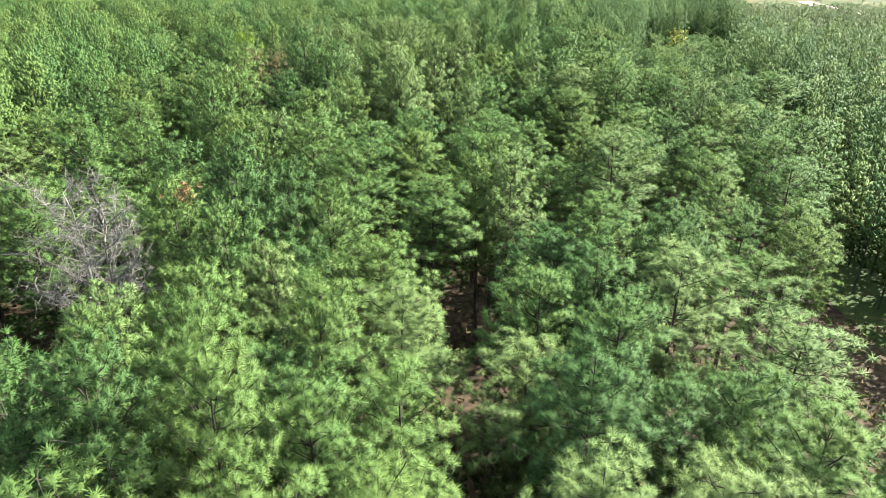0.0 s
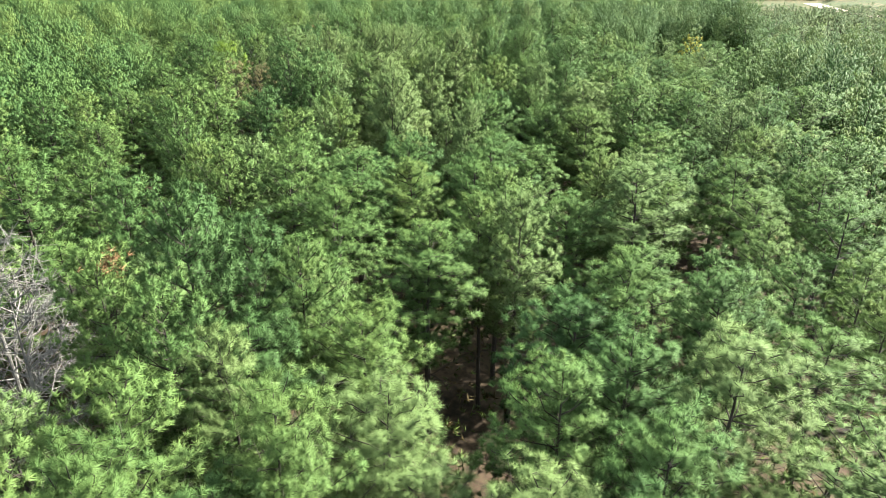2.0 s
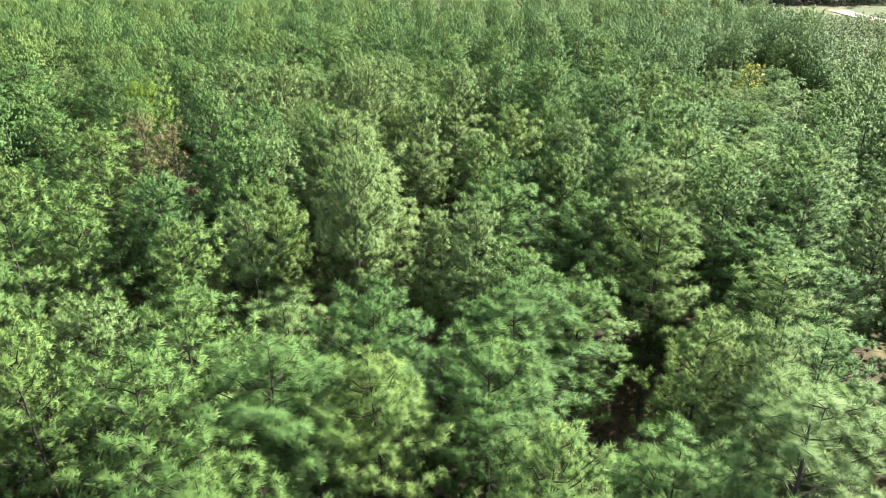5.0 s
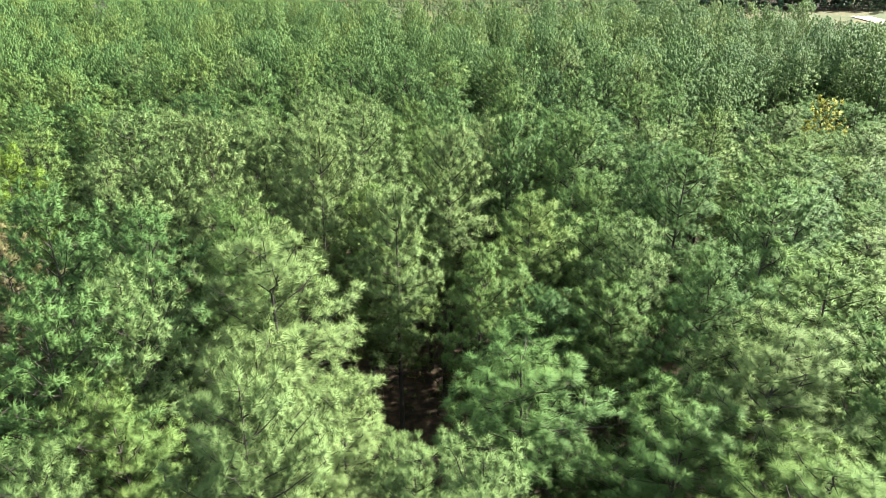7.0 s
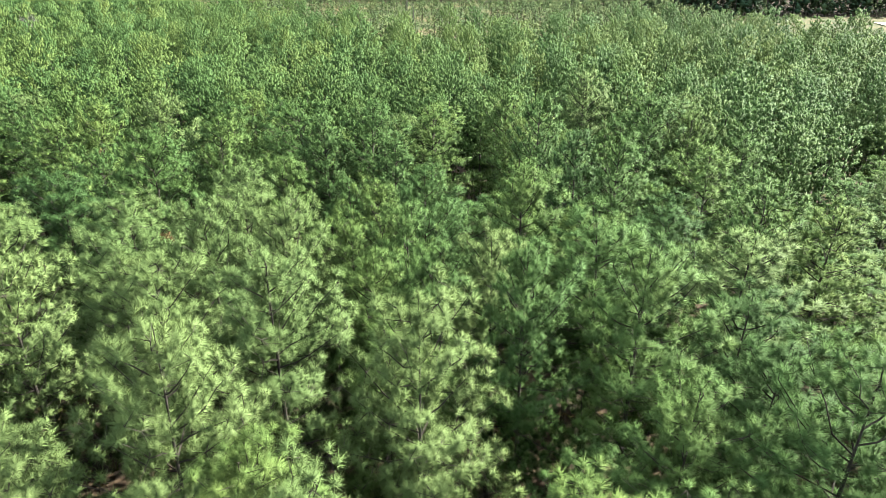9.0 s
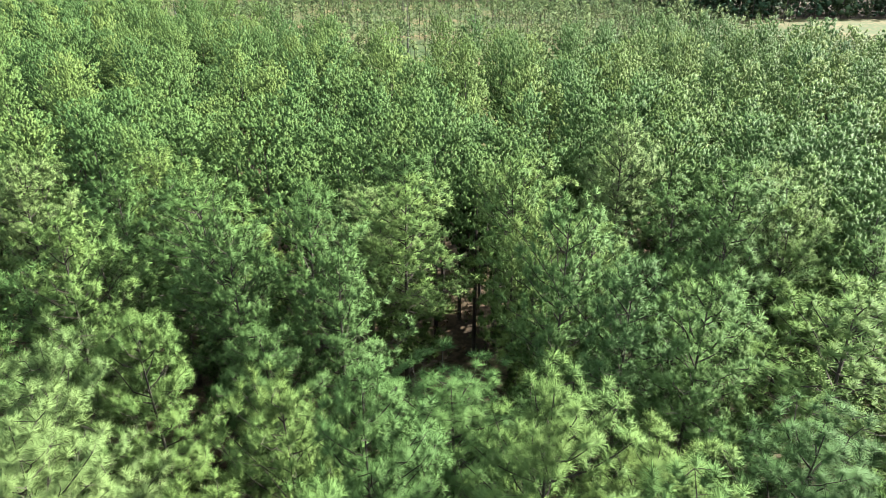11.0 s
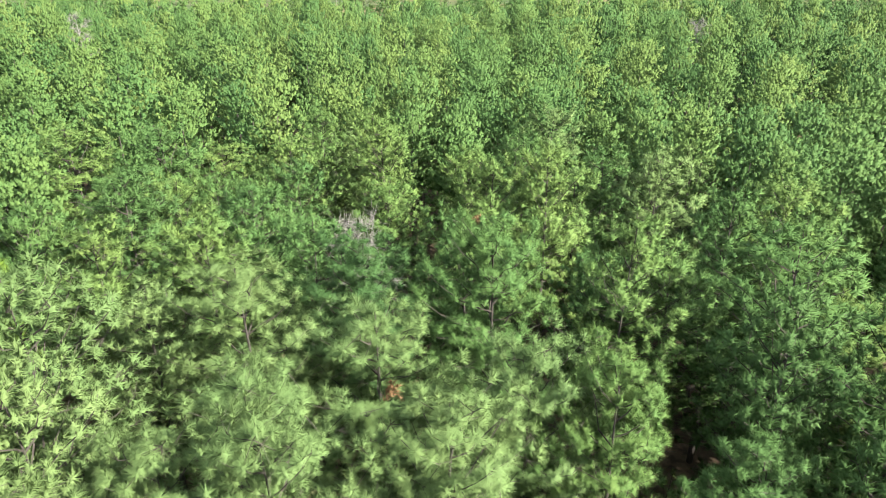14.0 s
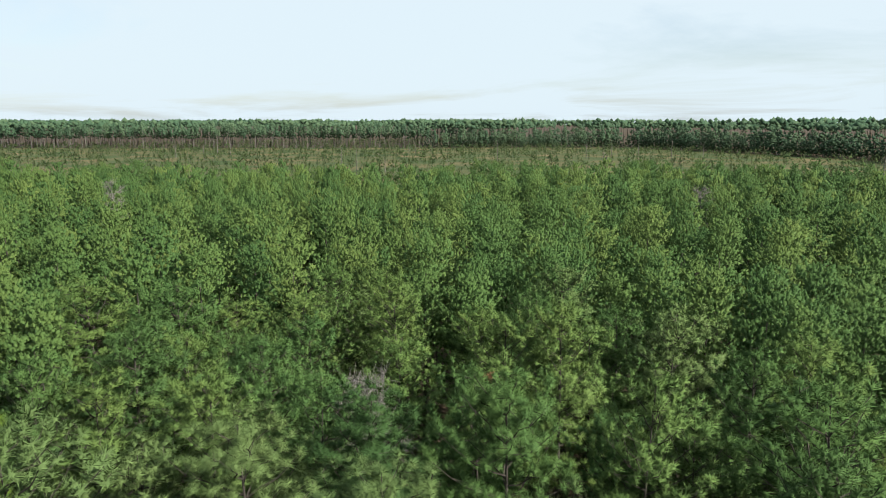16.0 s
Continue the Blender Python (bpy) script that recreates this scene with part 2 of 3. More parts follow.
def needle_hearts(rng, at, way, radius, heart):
    """Dense rough cores behind the shoots, drawn out along them, for the inner shade."""
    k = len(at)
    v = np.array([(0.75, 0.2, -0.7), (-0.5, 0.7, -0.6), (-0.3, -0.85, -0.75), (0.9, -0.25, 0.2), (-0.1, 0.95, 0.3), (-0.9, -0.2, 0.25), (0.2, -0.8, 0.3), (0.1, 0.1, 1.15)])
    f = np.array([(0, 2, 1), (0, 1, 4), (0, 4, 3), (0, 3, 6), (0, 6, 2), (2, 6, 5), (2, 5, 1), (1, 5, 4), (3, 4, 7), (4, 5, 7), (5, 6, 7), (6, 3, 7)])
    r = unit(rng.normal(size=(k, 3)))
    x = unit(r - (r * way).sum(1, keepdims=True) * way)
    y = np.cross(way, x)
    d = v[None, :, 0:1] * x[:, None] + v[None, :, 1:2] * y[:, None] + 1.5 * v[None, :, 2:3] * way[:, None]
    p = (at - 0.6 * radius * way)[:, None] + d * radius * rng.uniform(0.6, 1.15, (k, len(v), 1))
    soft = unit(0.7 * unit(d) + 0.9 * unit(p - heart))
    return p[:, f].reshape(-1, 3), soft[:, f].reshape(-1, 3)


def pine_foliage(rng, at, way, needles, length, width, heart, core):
    """Fans of needles round shade-coloured cores: corners, normals, and which triangles are core."""
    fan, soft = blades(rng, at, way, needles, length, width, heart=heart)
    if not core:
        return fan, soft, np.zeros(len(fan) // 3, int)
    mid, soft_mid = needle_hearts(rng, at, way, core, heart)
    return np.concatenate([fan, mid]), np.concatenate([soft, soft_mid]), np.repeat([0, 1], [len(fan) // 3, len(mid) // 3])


def sphere_normals(verts):
    """Plain flat normals for loose triangles."""
    t = verts.reshape(-1, 3, 3)
    return np.repeat(unit(np.cross(t[:, 1] - t[:, 0], t[:, 2] - t[:, 0])), 3, 0)


def foliage_mesh(name, made, mats, which=None):
    return tri_mesh(name, made[0], mats, which, normals=made[1])


def tube(points, radii, sides):
    """Triangles of a tapered tube along points."""
    pts = np.asarray(points, float)
    d = unit(np.gradient(pts, axis=0))
    ref = np.where(np.abs(d[:, 2:3]) < 0.9, np.array([[0, 0, 1.0]]), np.array([[1.0, 0, 0]]))
    u = unit(np.cross(d, ref))
    v = np.cross(d, u)
    a = np.linspace(0, 2 * math.pi, sides, endpoint=False)
    ring = pts[:, None] + np.asarray(radii, float)[:, None, None] * (np.cos(a)[None, :, None] * u[:, None] + np.sin(a)[None, :, None] * v[:, None])
    p, q = ring[:-1], ring[1:]
    p2, q2 = np.roll(p, -1, 1), np.roll(q, -1, 1)
    return np.concatenate([np.stack([p, p2, q2], 2).reshape(-1, 3), np.stack([p, q2, q], 2).reshape(-1, 3)])


def clumps(rng, tall, reach, low, count):
    """Uneven leaf masses of a far tree's crown and the places on the trunk that their limbs leave."""
    u = np.sort(rng.uniform(0, 1, count) ** 0.8)
    u[-1] = 0.995
    turn = np.arange(count) * 2.39996 + rng.uniform(-0.5, 0.5, count)
    lobes = 1 + 0.34 * np.sin(turn + u * 5 + rng.uniform(0, 6)) + 0.34 * np.sin(turn * 3 + u * 9 + rng.uniform(0, 6))
    r = reach * np.interp(u, [0, 0.4, 0.7, 1], [0.72, 1, 0.75, 0.05]) * lobes * rng.uniform(0.1, 1.0, count) ** 0.48
    z = low + (tall - low - 0.3) * u
    at = np.stack([r * np.cos(turn), r * np.sin(turn), z + rng.uniform(-0.2, 0.2, count)], 1)
    big = np.interp(u, [0, 0.6, 0.9, 1], [1.15, 1.1, 0.9, 0.6]) * rng.uniform(0.8, 1.2, count)
    return at, big


def pine_crown(rng, tall, reach, low, limbs, tufts, gaps=0.12):
    """A pine's crown limb by limb. Gives the limbs as curved lines, and the shoots at the ends of their twigs: places and ways."""
    lines, at, way = [], [], []
    u = (np.arange(limbs) + rng.uniform(0.1, 0.9, limbs)) / limbs
    lean = rng.uniform(0, 6.28)
    for k in range(limbs):
        if rng.random() < gaps and u[k] < 0.9:
            continue
        turn = k * 2.39996 + rng.uniform(-0.5, 0.5)
        ln = reach * np.interp(u[k], [0, 0.25, 0.55, 0.8, 0.95, 1], [0.78, 1.0, 0.95, 0.74, 0.44, 0.24])
        ln *= rng.uniform(0.72, 1.18) * (1 + 0.16 * math.cos(turn - lean))
        rise = np.interp(u[k], [0, 0.5, 1], [0.1, 0.5, 1.2]) + rng.uniform(-0.12, 0.12)
        flat = np.array([math.cos(turn), math.sin(turn), 0])
        z = low + (tall - 0.35 - low) * u[k] - ln * rise * 0.6
        s = np.linspace(0, 1, 5)[:, None]
        line = np.array([0, 0, z]) + flat * ln * s + np.array([0, 0, 1]) * ln * rise * (0.55 * s + 0.45 * s * s)
        line[1:4] += rng.normal(size=(3, 3)) * 0.04
        lines.append(line)
        n = max(3, int(round(tufts * (0.35 + ln / reach) * rng.uniform(0.8, 1.2))))
        f = np.concatenate([[1.0], 1 - 0.86 * rng.uniform(0, 1, n - 1) ** 1.15])
        side = np.array([-flat[1], flat[0], 0])
        along = np.stack([np.interp(f, s[:, 0], line[:, i]) for i in range(3)], 1)
        wide = rng.uniform(-1, 1, (n, 1)) * (0.16 + 0.42 * np.sin(np.clip(f, 0, 1) * 2.6)[:, None]) * (0.5 + 0.5 * ln / reach)
        wide[0] = 0
        lift = rng.uniform(-0.03, 0.26, (n, 1))
        at.append(along + side * wide + np.array([0, 0, 1]) * lift)
        way.append(unit(flat * (0.35 + 0.5 * f[:, None] - 0.2 * u[k]) + side * wide * 1.1 + np.array([0, 0, 1]) * (0.75 + 0.5 * u[k]) + 0.18 * rng.normal(size=(n, 3))))
    # the leader and the shoots round it
    n = 7
    a = np.arange(n) * 2.4
    top = np.stack([0.17 * np.cos(a), 0.17 * np.sin(a), tall - 0.2 - 0.1 * np.arange(n)], 1)
    top[0, :2] = 0
    at.append(top)
    way.append(unit(top * np.array([2.0, 2.0, 0]) + np.array([0, 0, 1.0])))
    return lines, np.concatenate(at), np.concatenate(way)


def part(name, mesh, parent, label=""):
    ob = new(name, mesh)
    ob.parent = parent
    if label:
        ob["label"] = label
    return ob


def thing(name, label, category, group="", kind=""):
    return tagged(new(name), label, category, group, kind)


def trunk_line(rng, tall, bend=0.18):
    z = np.linspace(0, tall, 9)
    a, b = rng.uniform(-bend, bend, 2)
    s = z / tall
    return np.stack([a * np.sin(s * 3.1) * s, b * np.sin(s * 2.6 + 0.4) * s, z - 0.15 * (s == 0)], 1)


def pine_meshes(seed, tall, reach, low, limbs, tufts, needles, length, width, material, gaps, core):
    rng = np.random.default_rng(seed)
    line = trunk_line(rng, tall - 0.2)
    s = line[:, 2] / tall
    trunk = tri_mesh("trunk", tube(line, 0.115 * (1 - s) ** 1.2 + 0.006, 8), [bark])
    boughs, at, way = pine_crown(rng, tall, reach, low, limbs, tufts, gaps)
    bent = lambda p: p + np.stack([np.interp(p[:, 2], line[:, 2], line[:, 0]), np.interp(p[:, 2], line[:, 2], line[:, 1]), 0 * p[:, 2]], 1)
    at = bent(at)
    wood = [tube(bent(b), np.linspace(0.021, 0.005, 5), 3) for b in boughs]
    # twigs that carry the shoots
    ends = np.concatenate([bent(b)[2:] for b in boughs])
    for p in at[::2]:
        near = ends[np.argmin(((ends - p) ** 2).sum(1))]
        wood.append(tube([near, p], [0.008, 0.004], 3))
    # bare dead limbs under the crown
    for k in range(9):
        t = rng.uniform(0, 2 * math.pi)
        z = low - rng.uniform(-0.3, 2.4)
        e = np.array([math.cos(t), math.sin(t), rng.uniform(-0.15, 0.25)]) * rng.uniform(0.5, 1.5)
        b = np.array([0, 0, z])
        wood.append(tube([b, b + e * 0.5 + rng.normal(size=3) * 0.06, b + e], [0.018, 0.012, 0.005], 3))
    limbs = tri_mesh("branchwork", np.concatenate(wood), [limb_bark])
    heart = np.array([0, 0, low + 0.3 * (tall - low)])
    *made, which = pine_foliage(rng, at, way, needles, length, width, heart, core)
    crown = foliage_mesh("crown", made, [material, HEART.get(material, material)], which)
    return trunk, limbs, crown


def make_pine(seed, label, material, tall=10.4, reach=1.65, low=4.2, limbs=60, tufts=14.0, needles=95, length=0.2, width=0.0085, group="pines of the stand", gaps=0.1, core=0.05):
    t, l, c = pine_meshes(seed, tall, reach, low, limbs, tufts, needles, length, width, material, gaps, core)
    ob = thing("pine_tree", label, "tree", group)
    part("trunk", t, ob, "grey-brown scaly bark")
    tagged(part("branchwork", l, ob), kind="stuff")
    tagged(part("crown", c, ob), kind="stuff")
    return ob


# ---------------------------------------------------------------- ground
def ground_sheet():
    rng = np.random.default_rng(5)
    xs = np.concatenate([[-5000, -2500, -1200], np.linspace(-600, 300, 91), [700, 1500, 5000]])
    ys = np.concatenate([[-5000, -2000, -500], np.linspace(-120, 500, 63), [900, 2000, 5000]])
    X, Y = np.meshgrid(xs, ys)
    Z = 0.12 * np.sin(X * 0.13) * np.sin(Y * 0.11) + 0.08 * np.sin(X * 0.31 + Y * 0.23)
    v = np.stack([X, Y, Z], -1).reshape(-1, 3)
    nx = len(xs)
    f = []
    which = []
    for j in range(len(ys) - 1):
        for i in range(nx - 1):
            k = j * nx + i
            f.append((k, k + 1, k + nx + 1, k + nx))
            cx, cy = (xs[i] + xs[i + 1]) / 2, (ys[j] + ys[j + 1]) / 2
            which.append(0 if in_stand(cx, cy) or not inside(cx, cy, RIM + [(420, -300), (-700, -300)]) else 1)
    me = bpy.data.meshes.new("ground")
    me.from_pydata(v.tolist(), [], f)
    me.materials.append(litter)
    me.materials.append(clearing)
    me.polygons.foreach_set("material_index", which)
    return tagged(new("ground", me), "forest floor of brown pine straw and tan grass", "ground", kind="structure")


RIM = [(-700, -160), (-519, 18), (-384, 276), (-325, 385), (-156, 372), (-60, 285), (-20, 274), (24, 271), (40, 255), (57, 240), (68, 214), (96, 222), (125, 225), (200, 235), (420, 180)]
EDGE = [(-400, -60), (-150, -60), (-132, 20), (-119, 47), (-80, 103), (-60, 150), (-38, 150), (-20, 127), (-5, 114), (10, 113), (25, 117), (36, 113), (42, 106), (37, 92), (29, 70), (24, 50), (19.5, 36), (16.5, 24), (15.5, 8), (15.5, -60)]


def inside(x, y, poly):
    hit = False
    for (ax, ay), (bx, by) in zip(poly, poly[1:] + poly[:1]):
        if (ay > y) != (by > y) and x < (bx - ax) * (y - ay) / (by - ay) + ax:
            hit = not hit
    return hit


def in_stand(x, y):
    return inside(x, y, EDGE)


ground_sheet()

# ---------------------------------------------------------------- pines of the stand
# the trees that stand nearest to the flight line: place and height
ROW_A = [
    (-4.5, 9.7, 10.7), (7, 9.8, 9.3), (-6.9, 10.4, 10.4), (-2.5, 10.6, 9.3), (-5.7, 12.1, 10.3), (5.6, 12.2, 7.9), (7.2, 12.3, 8.1), (-8.1, 12.8, 9.6),
    (-4.1, 13.4, 8.2), (-3.3, 14.7, 9.6), (-6.5, 14.8, 9.6), (-4.8, 17, 9.1), (-9.1, 17.3, 8.6), (-6.2, 17.4, 10.3), (-7.7, 18.1, 10.8), (-5, 18.4, 8.7),
    (10.2, 18.8, 8), (-6.2, 19.5, 11.7), (-2.2, 19.7, 8.1), (3.6, 20.1, 8.3), (7.9, 20.1, 9.1), (12.8, 20.6, 8.3), (-5.6, 20.9, 10.5), (-4, 20.9, 9.6),
    (13, 22.2, 8.6), (11.5, 22.9, 8.1), (8.8, 23.2, 8.2), (-0.5, 24.1, 8.9), (2.6, 24.8, 9.5), (1.5, 25.6, 9.2), (-14.8, 26.4, 10.9), (-11.8, 26.7, 9.5),
]
ROW_B = [
    (-3.8, 27.1, 9.1), (2.2, 27.5, 9.6), (12, 27.9, 8.5), (-13.9, 29.5, 9.6), (9.8, 30.8, 7.9), (-10, 31.2, 9.6), (1.6, 31.5, 8.6), (8.4, 32.1, 8.8),
    (-11.3, 32.5, 11), (-6, 32.5, 9.5), (7, 32.6, 8.6), (16.2, 32.7, 9.4), (-1.5, 33.1, 9.2), (18.6, 33.2, 8.9), (2.5, 34.2, 8.7), (4.7, 35.7, 7.9),
    (-7.8, 36.2, 9.7), (-12.8, 36.5, 11), (-20.1, 37.6, 10.2), (-8.1, 37.7, 7.9), (3, 38, 8), (-11.5, 38.1, 10.2), (-5.9, 38.3, 9.4), (-2.7, 38.3, 11.1),
    (1.6, 38.3, 9.6), (7.9, 38.5, 9.1), (-18.5, 39, 9.9), (11.8, 39.3, 8.1), (-9.3, 39.3, 10.1), (0.3, 39.5, 8.8), (-2.7, 39.8, 11.1), (-5.7, 40, 9.5),
]
ROW_C = [
    (-7, 41.2, 11.1), (11, 41.4, 10.1), (7.9, 41.9, 10), (-10.8, 42.1, 9), (2.6, 42.3, 9), (-6.4, 42.9, 10.9), (15.5, 43.5, 9.7), (-13.2, 43.7, 10.6),
    (10.4, 44, 10.4), (-3.4, 44, 11.1), (7.1, 44.4, 10.6), (-21.3, 44.6, 11.1), (-9.3, 45.2, 11.7), (3.6, 45.7, 8.5), (5.7, 45.8, 8.9), (-7.3, 45.9, 10.9),
    (17, 45.9, 9.4), (2, 46.3, 9.6), (-5.3, 47.1, 10.6), (6.6, 47.2, 10), (10.3, 47.7, 10.8), (-13.5, 47.8, 9.5), (16.2, 47.8, 9.6), (-0.6, 48.1, 10.8),
    (-5.6, 49.2, 10.4), (-1.8, 49.8, 10.1), (-3.5, 50.7, 11.8), (8.8, 50.9, 11.1), (6.3, 51.7, 9.9), (4.7, 52, 7.9), (0.9, 52, 11.6), (-9.1, 53.1, 10.6),
]
ROW_D = [
    (8.4, 53.1, 10.1), (-2.1, 54, 11.5), (-4.5, 54.4, 11.3), (6.1, 54.7, 11.3), (-33.3, 54.7, 10.5), (8.5, 54.8, 10.1), (-8.3, 54.8, 11.3), (-10.9, 54.8, 11.5),
    (3.5, 54.9, 11.3), (-17.7, 55, 10.5), (2.8, 56.4, 10.7), (-16.1, 56.6, 10.2), (1.2, 56.6, 10.5), (-27.4, 56.7, 10.5), (-0.2, 57.3, 9.9), (-2.6, 57.4, 11.2),
    (-19.5, 57.7, 10.5), (-4.7, 57.8, 11.3), (6.1, 58.6, 10.5), (-32.5, 58.7, 10.5), (18, 58.9, 8.3), (-15, 58.9, 10.5), (0.6, 58.9, 10.6), (-11.6, 59.3, 10.5),
    (-1.2, 59.5, 10), (-25.7, 59.7, 10.5), (13.5, 60.2, 10.2), (-4.5, 60.5, 10.5), (-16, 60.8, 10.5), (11.4, 60.9, 10.7), (3.9, 60.9, 11.2), (1, 61, 10.9),
]
ROW_E = [
    (-8.5, 61.5, 10), (-11.3, 61.8, 10.5), (-0.5, 61.9, 10.3), (22.4, 62.7, 8.5), (-5.2, 62.7, 10.5), (-36.6, 63.6, 10.5), (-28.2, 63.9, 10.5), (-3.7, 64, 10.5),
    (-9, 64.6, 11.3), (11.4, 64.7, 10.4), (8, 64.8, 11.1), (-11.1, 65.4, 10.5), (6.5, 65.7, 11.1), (-24.4, 66.1, 10.5), (5, 66.8, 11.8), (-20.4, 67.4, 10.8),
    (-7.7, 67.6, 11), (3.2, 67.6, 10.5), (-3.3, 67.7, 11.1), (20.9, 67.9, 8.6), (-23.3, 68, 10.5), (-14.7, 68.1, 10.6), (-33.8, 68.6, 10.5), (-1.8, 69.7, 11.3),
    (5.1, 69.8, 10.5), (-13.3, 69.9, 11.1), (10.8, 70, 11.5), (18.2, 70.2, 11), (-4.5, 70.3, 11), (13.1, 70.8, 10.6), (-16.4, 71.3, 10.5), (4.7, 71.7, 11.2),
]
ROW_F = [
    (1, 72, 10.5), (18.8, 72.1, 11), (12.9, 72.2, 10.9), (-29.2, 73.4, 10.5), (-12.5, 74.1, 10.5), (18.7, 74.2, 9.8), (2.9, 74.6, 10.5), (-25, 74.7, 10.5),
    (-8.2, 75.6, 10.5), (8.9, 75.9, 11.4), (-2.1, 77.2, 11.1), (-19.1, 77.8, 10.5), (-9.3, 79.4, 10.9), (-18.7, 80.6, 10.5), (-26.9, 80.9, 10.5), (-2.5, 81.8, 10.5),
    (19.9, 81.9, 11), (-16.5, 82.6, 10.5), (0.4, 83.4, 10.8), (-19.1, 83.5, 11.4), (12, 83.8, 11.1), (15.3, 84, 11.6), (-14.9, 84.9, 10.6), (-6.6, 85, 11.2),
    (-18.6, 86.1, 10.5), (4.1, 88, 11), (5.1, 90.3, 10.5), (-13.8, 92.7, 10.5), (8.8, 93.8, 11.7), (-21.1, 94.9, 10.5), (1.2, 96.4, 10.5), (-4.8, 97.3, 10.5),
]
HEIGHT = {(x, y): h for x, y, h in ROW_A + ROW_B + ROW_C + ROW_D + ROW_E + ROW_F}
HEIGHT.update({(-6.2, 29.6): 9.8, (-3.6, 30.3): 9.4, (-8.6, 30.0): 9.8, (9.4, 21.5): 8.4, (10.9, 24.6): 8.6, (14.4, 26.2): 8.8, (15.4, 29.3): 9.0, (-6.3, 8.0): 9.3, (-3.3, 8.0): 9.2, (-6.6, 56.2): 10.2, (-7.9, 58.2): 10.2, (-1.1, 8.4): 8.8, (-9.0, 10.6): 9.8, (5.4, 8.3): 9.0, (3.1, 8.6): 8.8, (3.4, 11.6): 9.2})
PLANTED = list(HEIGHT)

# openings in the canopy, where the floor or bare stems show
GAPS = [(-13.4, 33.4), (-10.7, 33.1), (-1.9, 34.5), (8.4, 26.4), (5.1, 26.4), (-11.4, 56.9), (-1.9, 49.0), (-0.8, 47.2), (5.9, 56.6), (7.2, 51.7), (12.4, 71.5),
        (-0.8, 21.3), (2.0, 20.8), (-11.6, 39.1), (7.2, 23.4), (-1.3, 23.8), (-15.1, 26.6), (8.7, 20.8), (-1.2, 51.2), (6.3, 44.8), (-11.0, 45.2), (-3.9, 36.5), (0.5, 41.2),
        (0.6, 70.4), (-5.7, 67.4), (2.1, 75.1), (-12.5, 61.2), (-24.5, 62.8), (-5.9, 71.0), (10.8, 66.6), (20.6, 75.4), (13.3, 62.4), (10.2, 22.2), (14.2, 26.0), (8.0, 47.0), (10.6, 56.4), (6.4, 35.5), (8.8, 35.4), (0.3, 12.8), (0.4, 10.4)]


def far_from(x, y, places, d):
    return all((x - a) ** 2 + (y - b) ** 2 > d * d for a, b in places)


def to_path(x, y):
    k = min(max(y, 6), 60)
    d = math.hypot(x - 1.5, y - k)
    return min(d, math.hypot(x + 6, y - 61) + 1)


rng = np.random.default_rng(11)
SPECIAL = [(-11.8, 19.3), (-10.3, 18.2), (-13.4, 48.0), (-16.4, 64.3), (-59.0, 59.3), (23.8, 69.2), (-35.5, 103.5)]
cells = {}
for p in PLANTED + SPECIAL:
    cells.setdefault((int(p[0] // 3), int(p[1] // 3)), []).append(p)


def free(x, y, d):
    i, j = int(x // 3), int(y // 3)
    return all(far_from(x, y, cells.get((i + a, j + b), ()), d) for a in (-1, 0, 1) for b in (-1, 0, 1))


filled = []
for j in range(-12, 68):
    for i in range(-63, 29):
        x = i * 2.3 + (0.5 * (j % 2) + rng.uniform(-0.42, 0.42)) * 2.3
        y = j * 2.35 + rng.uniform(-1.0, 1.0)
        if in_stand(x, y) and free(x, y, 2.0) and far_from(x, y, SPECIAL, 2.7) and far_from(x, y, GAPS, 1.5) and rng.random() > 0.05 and y > 3 and not (x > 11.5 and y < 26):
            filled.append((x, y))
            cells.setdefault((int(x // 3), int(y // 3)), []).append((x, y))

# square lots of 7 m: those beside the flight line hold single trees, the rest one mass of wood
LOT = 7.0


def lot_of(x, y):
    return math.floor(x / LOT), math.floor(y / LOT)


held = {}
HOLLOWS = [(3.4, 69.2), (2.2, 73.4)]
for p in [q for q in PLANTED + filled if far_from(*q, HOLLOWS, 1.7) and (q in filled or far_from(*q, SPECIAL, 1.6))]:
    held.setdefault(lot_of(*p), []).append(p)
by_path = sorted(held, key=lambda c: to_path((c[0] + 0.5) * LOT, (c[1] + 0.5) * LOT))
single, near_lots = [], set()
front = [(21.4, 64.4), (19.0, 59.6)]
open_lots = {lot_of(x + a, y + b) for x, y in SPECIAL[:4] + SPECIAL[5:6] + front for a in (-1.6, 1.6) for b in (-1.6, 1.6)}
by_path.sort(key=lambda c: c not in open_lots)
for c in by_path:
    if len(single) + len(held[c]) > 330:
        break
    near_lots.add(c)
    single += held[c]

LABELS = ["tall green pine with a rounded crown of long needles", "slender green pine with upswept needle clumps"]
near_green = [make_pine(100 + k, LABELS[k % 2], needle_green, reach=(1.6, 1.75, 1.55, 1.7)[k], low=(4.2, 4.7, 3.9, 4.4)[k]) for k in range(4)]
near_cool = [make_pine(120 + k, "bluish-green pine with dense shaggy needle clumps", needle_cool) for k in range(2)]
near_pale = [make_pine(130 + k, "pale green pine with sunlit feathery needles", needle_pale) for k in range(2)]
near_yellow = [make_pine(140, "yellow-green pine with thinning needle clumps", needle_yellow, gaps=0.25)]
LESS = dict(needles=36, length=0.21, width=0.018, tufts=12.0, core=0.06)
back_green = [make_pine(200 + k, LABELS[k % 2], needle_green, reach=(1.6, 1.75, 1.55, 1.7)[k], **LESS) for k in range(4)]
back_cool = [make_pine(220, "bluish-green pine with dense shaggy needle clumps", needle_cool, **LESS)]
back_pale = [make_pine(230 + k, "pale green pine with sunlit feathery needles", needle_pale, **LESS) for k in range(2)]
